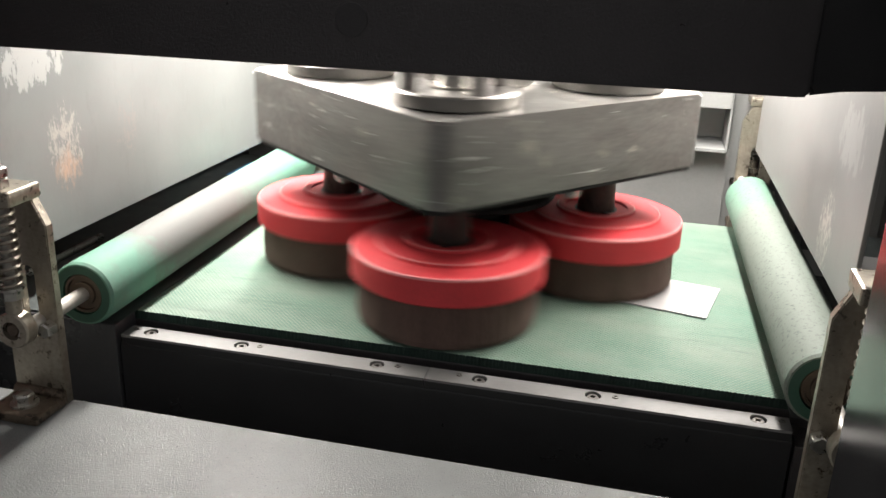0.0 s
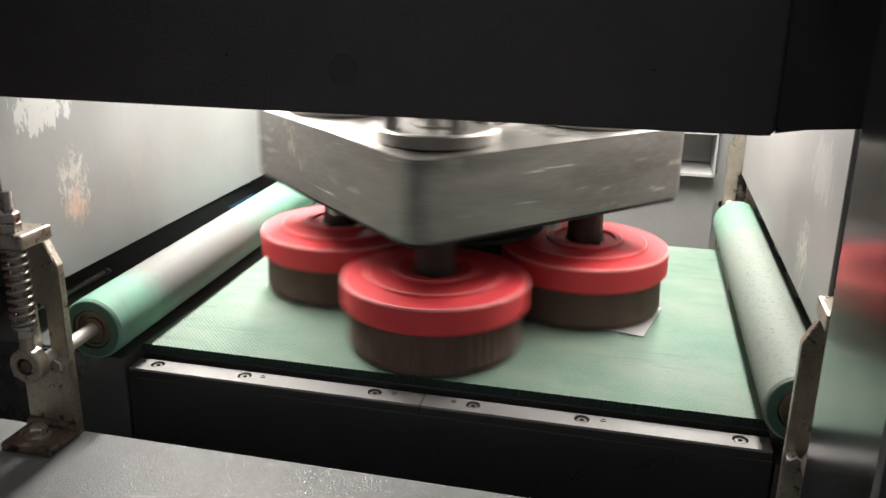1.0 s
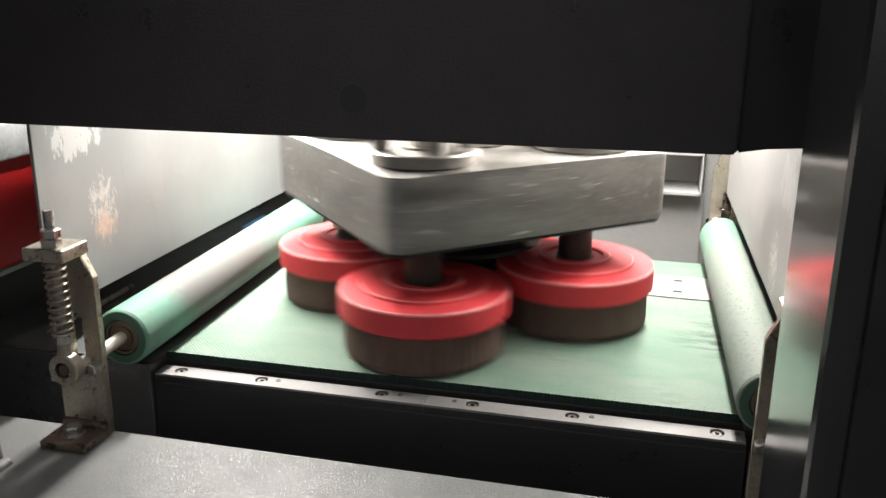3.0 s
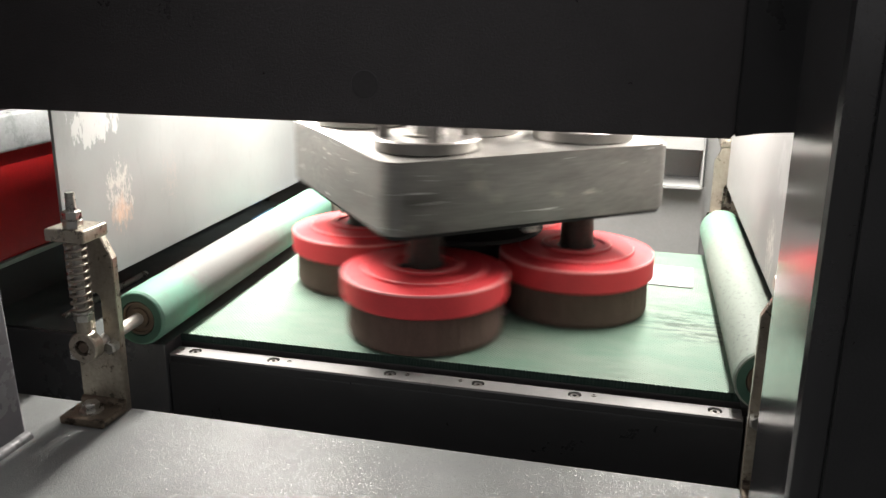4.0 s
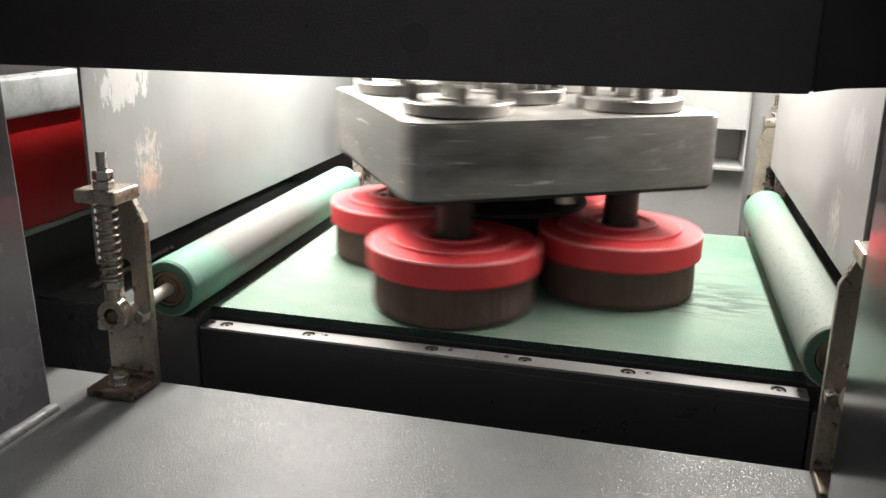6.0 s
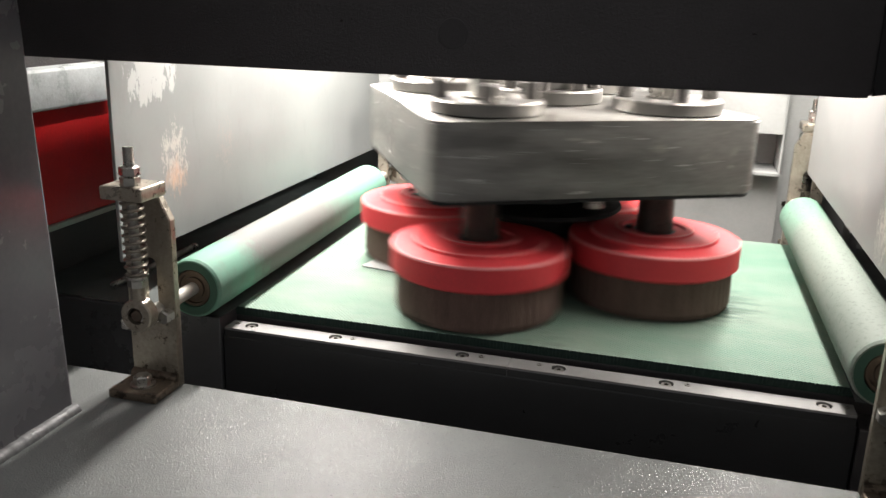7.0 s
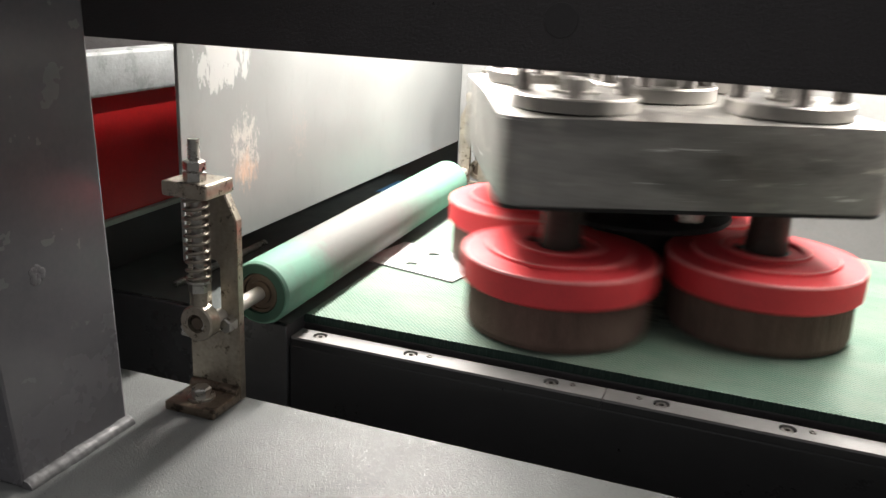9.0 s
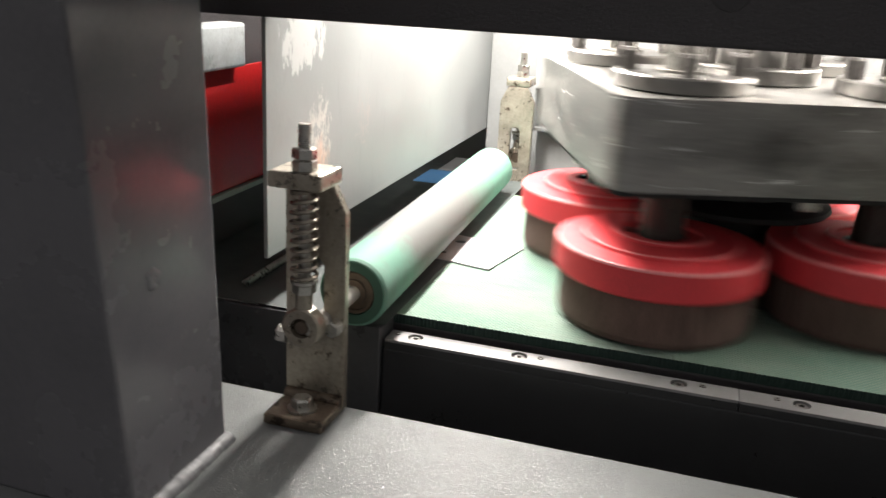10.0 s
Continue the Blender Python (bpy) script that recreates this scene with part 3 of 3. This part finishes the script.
def spring_bracket(x, y, flip, front):
    """A nickelled C-bracket with a spring-loaded eye bolt that carries a roller's axle; front: -1 opens towards -y."""
    f = front
    ob = thing("spring_bracket", bracket_plate(f > 0), NICKEL, "stained nickel-plated roller bracket with a coil spring, bolted to the table", "bracket", "roller brackets")
    ob.matrix_basis = pose(x, y, 0) @ Matrix.Diagonal((flip, 1, 1, 1))

    def span(y0, y1):
        return (min(y0 * f, y1 * f), max(y0 * f, y1 * f))

    a, b = span(0.0062, 0.058)
    foot = boxed(-0.032, 0.032, a, b, -0.0600, -0.0490, bevel=0.0025)
    rod(foot, (-0.031, 0.0062 * f, -0.0490), (0.031, 0.0062 * f, -0.0490), 0.0075, 20)
    part("foot", foot, RUSTED, ob, "rust-stained foot plate")
    a, b = span(-0.006, 0.045)
    part("top_plate", boxed(-0.0235 if f > 0 else -0.032, 0.0235, a, b, 0.1805, 0.197, bevel=0.0030), NICKEL, ob)
    ry = 0.0300 * f
    rodbm = rod(bmesh.new(), (0, ry, 0.062), (0, ry, 0.241), 0.0056, 20)
    z = 0.208
    while z < 0.240:
        rod(rodbm, (0, ry, z), (0, ry, z + 0.0009), 0.0064, 20)
        z += 0.0019
    part("threaded_rod", rodbm, BOLT, ob)
    for z0, name in ((0.1975, "nut"), (0.2090, "nut"), (0.076, "nut")):
        part(name, hexhead(bmesh.new(), (0, ry, z0), (0, 0, 1), 0.0205, 0.0100), BOLT, ob)
    part("washer", rod(bmesh.new(), (0, ry, 0.0865), (0, ry, 0.0895), 0.0135, 24), BOLT, ob)
    part("spring", coil(bmesh.new(), (0, ry, 0.0895), (0, ry, 0.180), 0.0120, 0.0021, 9.5), SPRING, ob, "oily steel coil spring")
    eye = lathe(bmesh.new(), [(0.0105, -0.009), (0.0188, -0.009), (0.0204, -0.007), (0.0204, 0.007), (0.0188, 0.009), (0.0105, 0.009), (0.0105, -0.009)], 40, Matrix.Translation((0, ry, 0.0406)) @ Matrix.Rotation(radians(90), 4, "X"))
    rod(eye, (0, ry, 0.058), (0, ry, 0.077), 0.0085, 20)
    part("eye_bolt", eye, NICKEL, ob, "greasy rod-end eye bolt")
    part("side_bolt", hexhead(bmesh.new(), (0.0235, 0.0062 * f, 0.035), (0, f, 0), 0.0155, 0.014), BOLT, ob, "bright hexagonal bolt")
    part("lower_bolt", hexhead(bmesh.new(), (-0.0322, 0.0, 0.014), (-1, 0, 0), 0.0180, 0.012), BOLT, ob)
    part("axle_end", lathe(bmesh.new(), [(0, 0.0075), (0.006, 0.0075), (0.0075, 0.006), (0.0085, 0.003), (0.0104, 0.002), (0.0104, -0.006), (0, -0.006)], 24, Matrix.Translation((0, ry, 0.0406)) @ Matrix.Rotation(radians(-90 * f), 4, "X")), BEARING, ob, "brown greasy axle end")
    bolt = rod(bmesh.new(), (0, 0.034 * f, -0.0489), (0, 0.034 * f, -0.0463), 0.0150, 28)
    hexhead(bolt, (0, 0.034 * f, -0.0463), (0, 0, 1), 0.0195, 0.0105)
    part("foot_bolt", bolt, BOLT, ob, "hexagonal foot bolt on a washer")
    return ob


spring_bracket(-0.421, -0.112, 1, -1)
spring_bracket(0.418, -0.112, -1, -1)
spring_bracket(-0.412, 0.752, 1, 1)
spring_bracket(0.418, 0.822, -1, 1)

# ---- planetary polishing head ----
HX, HY, ORBIT, DISC, PHASE, RATE = -0.027, 0.312, 0.184, 0.1205, -84.5, 267.05
head = tagged(new("planetary_head"), "scuffed steel planetary polishing head with four red discs, turning", "polishing head")


def housing(a=0.2235, z0=0.172, z1=0.270, edge=0.003):
    """A square gearbox block with rounded corners, its corners over the discs."""
    r = 0.018
    bm = bmesh.new()
    ring = []
    for k in range(4):
        cx, cy = [(1, 1), (-1, 1), (-1, -1), (1, -1)][k]
        for i in range(9):
            t = radians(90 * k + 90 * i / 8)
            ring.append((cx * (a - r) + r * math.cos(t), cy * (a - r) + r * math.sin(t)))
    lo, hi = [bm.verts.new((x, y, z0)) for x, y in ring], [bm.verts.new((x, y, z1)) for x, y in ring]
    n = len(ring)
    for i in range(n):
        bm.faces.new((lo[i], lo[(i + 1) % n], hi[(i + 1) % n], hi[i]))
    rims = [bm.faces.new(hi), bm.faces.new(lo[::-1])]
    bmesh.ops.bevel(bm, geom=list({e for f in rims for e in f.edges}), offset=edge, segments=2, affect="EDGES")
    bmesh.ops.rotate(bm, verts=bm.verts, matrix=Matrix.Rotation(radians(45), 3, "Z"))
    return bm


part("gear_housing", housing(), HOUSING, head, "scratched square steel gear housing")
# added plate that darkens the underside as shade would
part("underside_shade", housing(0.2205, 0.1665, 0.1715, 0.001), HEAD_SHADE, head, "thin black plate, added as shade under the gear housing")
# the boss flares into a black plate standing for shade between the discs
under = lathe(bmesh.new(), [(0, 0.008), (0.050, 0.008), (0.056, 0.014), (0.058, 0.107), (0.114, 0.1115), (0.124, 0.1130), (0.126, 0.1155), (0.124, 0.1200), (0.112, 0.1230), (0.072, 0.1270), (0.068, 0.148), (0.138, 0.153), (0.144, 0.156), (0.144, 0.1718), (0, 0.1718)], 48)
part("lower_boss", under, HEAD_SHADE, head, "central boss with a flared plate, blackened as shade under the housing")
part("spindle_flange", lathe(bmesh.new(), [(0, 0.2702), (0.083, 0.2702), (0.085, 0.272), (0.085, 0.288), (0.083, 0.290), (0.055, 0.290), (0.053, 0.315), (0, 0.315)], 56), FLANGE, head, "bright turned spindle flange")
part("spindle", rod(bmesh.new(), (0, 0, 0.3152), (0, 0, 0.755), 0.040, 40), FLANGE, head, "vertical drive spindle")
hexa = mesh_of("bolt", hexhead(rod(bmesh.new(), (0, 0, 0), (0, 0, 0.002), 0.0105, 20), (0, 0, 0.002), (0, 0, 1), 0.0190, 0.0215), SCREW)
for i in range(8):
    t = radians(45 * i + 22)
    part("bolt", hexa, None, head, "", pose(0.070 * math.cos(t), 0.070 * math.sin(t), 0.2902))

nut_mesh = mesh_of("centre_nut", hexhead(rod(bmesh.new(), (0, 0, 0), (0, 0, 0.004), 0.0275, 28), (0, 0, 0.004), (0, 0, 1), 0.038, 0.036), BOLT)
flange_mesh = mesh_of("bearing_flange", lathe(bmesh.new(), [(0, 0.2702), (0.073, 0.2702), (0.075, 0.272), (0.075, 0.286), (0.073, 0.288), (0.030, 0.288), (0.030, 0.2865), (0.0, 0.2865)], 56), FLANGE)
shaft_mesh = mesh_of("shaft", lathe(bmesh.new(), [(0, 0.0970), (0.0265, 0.0970), (0.0255, 0.112), (0.0245, 0.150), (0.036, 0.153), (0.038, 0.158), (0.038, 0.1725), (0, 0.1725)], 32), SHAFT)
lug_mesh = mesh_of("underside_screw", hexhead(bmesh.new(), (0, 0, 0.1664), (0, 0, -1), 0.017, 0.012), BOLT)
# disc in its own space: height above the belt, turned round its own axis
red_profile = [(0.030, 0.0590), (0.1165, 0.0570), (DISC, 0.0605), (DISC, 0.0900), (0.1198, 0.0926), (0.1182, 0.0936), (0.0905, 0.0950), (0.0898, 0.0956), (0.0894, 0.0985),
               (0.0889, 0.0995), (0.0876, 0.1000), (0.0556, 0.1006), (0.0549, 0.1012), (0.0545, 0.1036), (0.0540, 0.1044), (0.0527, 0.1048), (0.0440, 0.1044), (0.0434, 0.1038),
               (0.0430, 0.1010), (0.0300, 0.1008), (0.030, 0.0590)]
red_bm = lathe(bmesh.new(), red_profile, 96)
for f in red_bm.faces:
    r = sum(math.hypot(v.co.x, v.co.y) for v in f.verts) / 4
    z = sum(v.co.z for v in f.verts) / 4
    if z > 0.0885 and (0.1185 < r < DISC - 0.0002 or 0.0880 < r < 0.0892 or 0.0530 < r < 0.0544):
        f.material_index = 1
red_mesh = mesh_of("brush_disc", red_bm, (RED, REDWORN))


def pad_mesh():
    """A ring of upright abrasive leaves with small gaps, 56 in all."""
    bm = bmesh.new()
    n, prof = 224, [(0.045, 0.0030), (0.1115, 0.0030), (0.1135, 0.010), (0.1125, 0.0580), (0.045, 0.0580)]
    rings = []
    for j, (r, z) in enumerate(prof):
        ring = []
        for i in range(n):
            dip = 0.0005 if i % 4 == 0 and 0 < j < 4 else 0.0
            a = 2 * math.pi * i / n
            q = r - dip + (random.uniform(-0.0002, 0.0002) if 0 < j < 4 else 0)
            ring.append(bm.verts.new((q * math.cos(a), q * math.sin(a), z)))
        rings.append(ring)
    rings.append(rings[0])
    for a, c in zip(rings, rings[1:]):
        for i in range(n):
            bm.faces.new((a[i], a[(i + 1) % n], c[(i + 1) % n], c[i]))
    bmesh.ops.recalc_face_normals(bm, faces=bm.faces)
    return bm


pad = mesh_of("abrasive_pad", pad_mesh(), PAD)
hub_mesh = mesh_of("hub_nut", hexhead(lathe(bmesh.new(), [(0, 0.0930), (0.0295, 0.0930), (0.0295, 0.1004), (0, 0.1006)], 32), (0.036, 0, 0.1000), (0, 0, 1), 0.010, 0.005), DARKSTEEL)
DISCS = []
for k in range(4):
    t = radians(90 * k)
    px, py = ORBIT * math.cos(t), ORBIT * math.sin(t)
    part("bearing_flange", flange_mesh, None, head, "bright turned bearing flange", pose(px, py, 0))
    part("shaft", shaft_mesh, None, head, "dark oily drive shaft", pose(px, py, 0))
    part("centre_nut", nut_mesh, None, head, "large hexagonal centre nut", pose(px, py, 0.2866, 0, 0, 17 * k))
    for i in range(4):
        q = radians(90 * i + 33)
        part("bolt", hexa, None, head, "", pose(px + 0.059 * math.cos(q), py + 0.059 * math.sin(q), 0.2882))
    part("underside_screw", lug_mesh, None, head, "", pose(0.205 * math.cos(t + 0.785), 0.205 * math.sin(t + 0.785), 0))
    disc = part("brush_disc", red_mesh, None, head, "red plastic disc with concentric ridges", pose(px, py, 0))
    part("abrasive_pad", pad, None, disc, "brown-grey abrasive flap ring")
    part("hub_nut", hub_mesh, None, disc, "dark hub")
    DISCS.append((disc, px, py))

# ---- beyond the left wall ----
thing("red_side_panel", boxed(-0.664, -0.660, -0.15, 0.60, 0.0905, 0.249, bevel=0.001), REDPAINT, "red painted side panel behind the column", "side panel")
thing("panel_ledge", boxed(-0.664, -0.654, -0.15, 0.60, 0.0825, 0.0900, bevel=0.001), GREENEDGE, "pale green ledge under the red panel", "ledge")
thing("grey_bracket_block", boxed(-0.68, -0.645, -0.15, 0.151, 0.2500, 0.305, bevel=0.004), GREYBLOCK, "light grey painted steel block above the red panel", "bracket")
thing("outer_side_wall", boxed(-0.72, -0.70, -0.19, 1.0, -0.30, 0.755), BLACK, "black outer side of the machine", "wall", kind="structure")
thing("outer_side_wall_right", boxed(0.70, 0.72, -0.05, 1.0, -0.30, 0.755), BLACK, "black outer side of the machine", "wall", kind="structure")
thing("wall_tab", boxed(0.461, 0.474, 0.552, 0.622, 0.0010, 0.0560, bevel=0.001), BACKGREY, "small grey steel tab beneath the side wall", "tab")
# pale plate added on the dark rail where its top catches light
thing("lit_rail_top", boxed(-0.602, -0.540, -0.018, 0.018, -0.0019, -0.0004, bevel=0.0004), AXLE, "thin pale plate standing for the lit top of the side rail", "shim")
thing("tension_spring", coil(bmesh.new(), (-0.578, 0.020, 0.0060), (-0.578, 0.240, 0.0060), 0.0040, 0.0010, 64, 10, 5), BOLT, "thin steel tension spring beside the roller", "spring")
thing("pale_offcut", boxed(-0.566, -0.500, 0.765, 0.895, 0.0010, 0.0020), SHEET, "pale metal offcut on the dark sheet beneath the wall", "offcut")
thing("paper_scrap", boxed(-0.580, -0.478, 0.65, 0.76, 0.0010, 0.0018), BLUE, "blue paper scrap on the dark sheet beneath the wall", "scrap")

plug = thing("beam_plug", lathe(bmesh.new(), [(0, 0.0006), (0.0155, 0.0006), (0.0165, -0.0004), (0, -0.0004)], 32), PLUG, "flat dark plug in the black crossbeam", "plug")
plug.matrix_basis = pose(-0.065, -0.0752, 0.376, 90, 0, 0)

# ---- lamps in the chamber roof ----
for x, z, power in ((-0.43, 0.57, 4.0), (0.32, 0.57, 2.6)):
    fx = thing("tube_fixture", boxed(x - 0.024, x + 0.024, 0.0, 0.83, z + 0.018, z + 0.040, bevel=0.002), BOLT, "slim tube light fixture under the chamber roof", "light fixture", "tube lights")
    part("diffuser", boxed(x - 0.019, x + 0.019, 0.005, 0.825, z + 0.008, z + 0.0175, bevel=0.001), glow("lamp_diffuser", power), fx, "glowing white diffuser")
    part("bracket", boxed(x - 0.004, x + 0.004, 0.40, 0.44, z + 0.0402, 0.7595), BOLT, fx)


# ---- what moves ----
def motions():
    steps = [i / 10 for i in range(101)]
    walk(head, [(t, pose(HX, HY, 0, 0, 0, PHASE + RATE * t)) for t in steps])
    for k, (disc, px, py) in enumerate(DISCS):
        walk(disc, [(t, pose(px, py, 0, 0, 0, 20 * k - 640 * t)) for t in steps])
    walk(belt, [(0.0, pose(0, 0, 0)), (10.0, pose(-SPEED * 10, 0, 0))])
    for plate, x, y, turn in PLATES:
        walk(plate, [(0.0, pose(x, y, 0.0026, 0, 0, turn)), (10.0, pose(x - SPEED * 10, y, 0.0026, 0, 0, turn))])


motions()
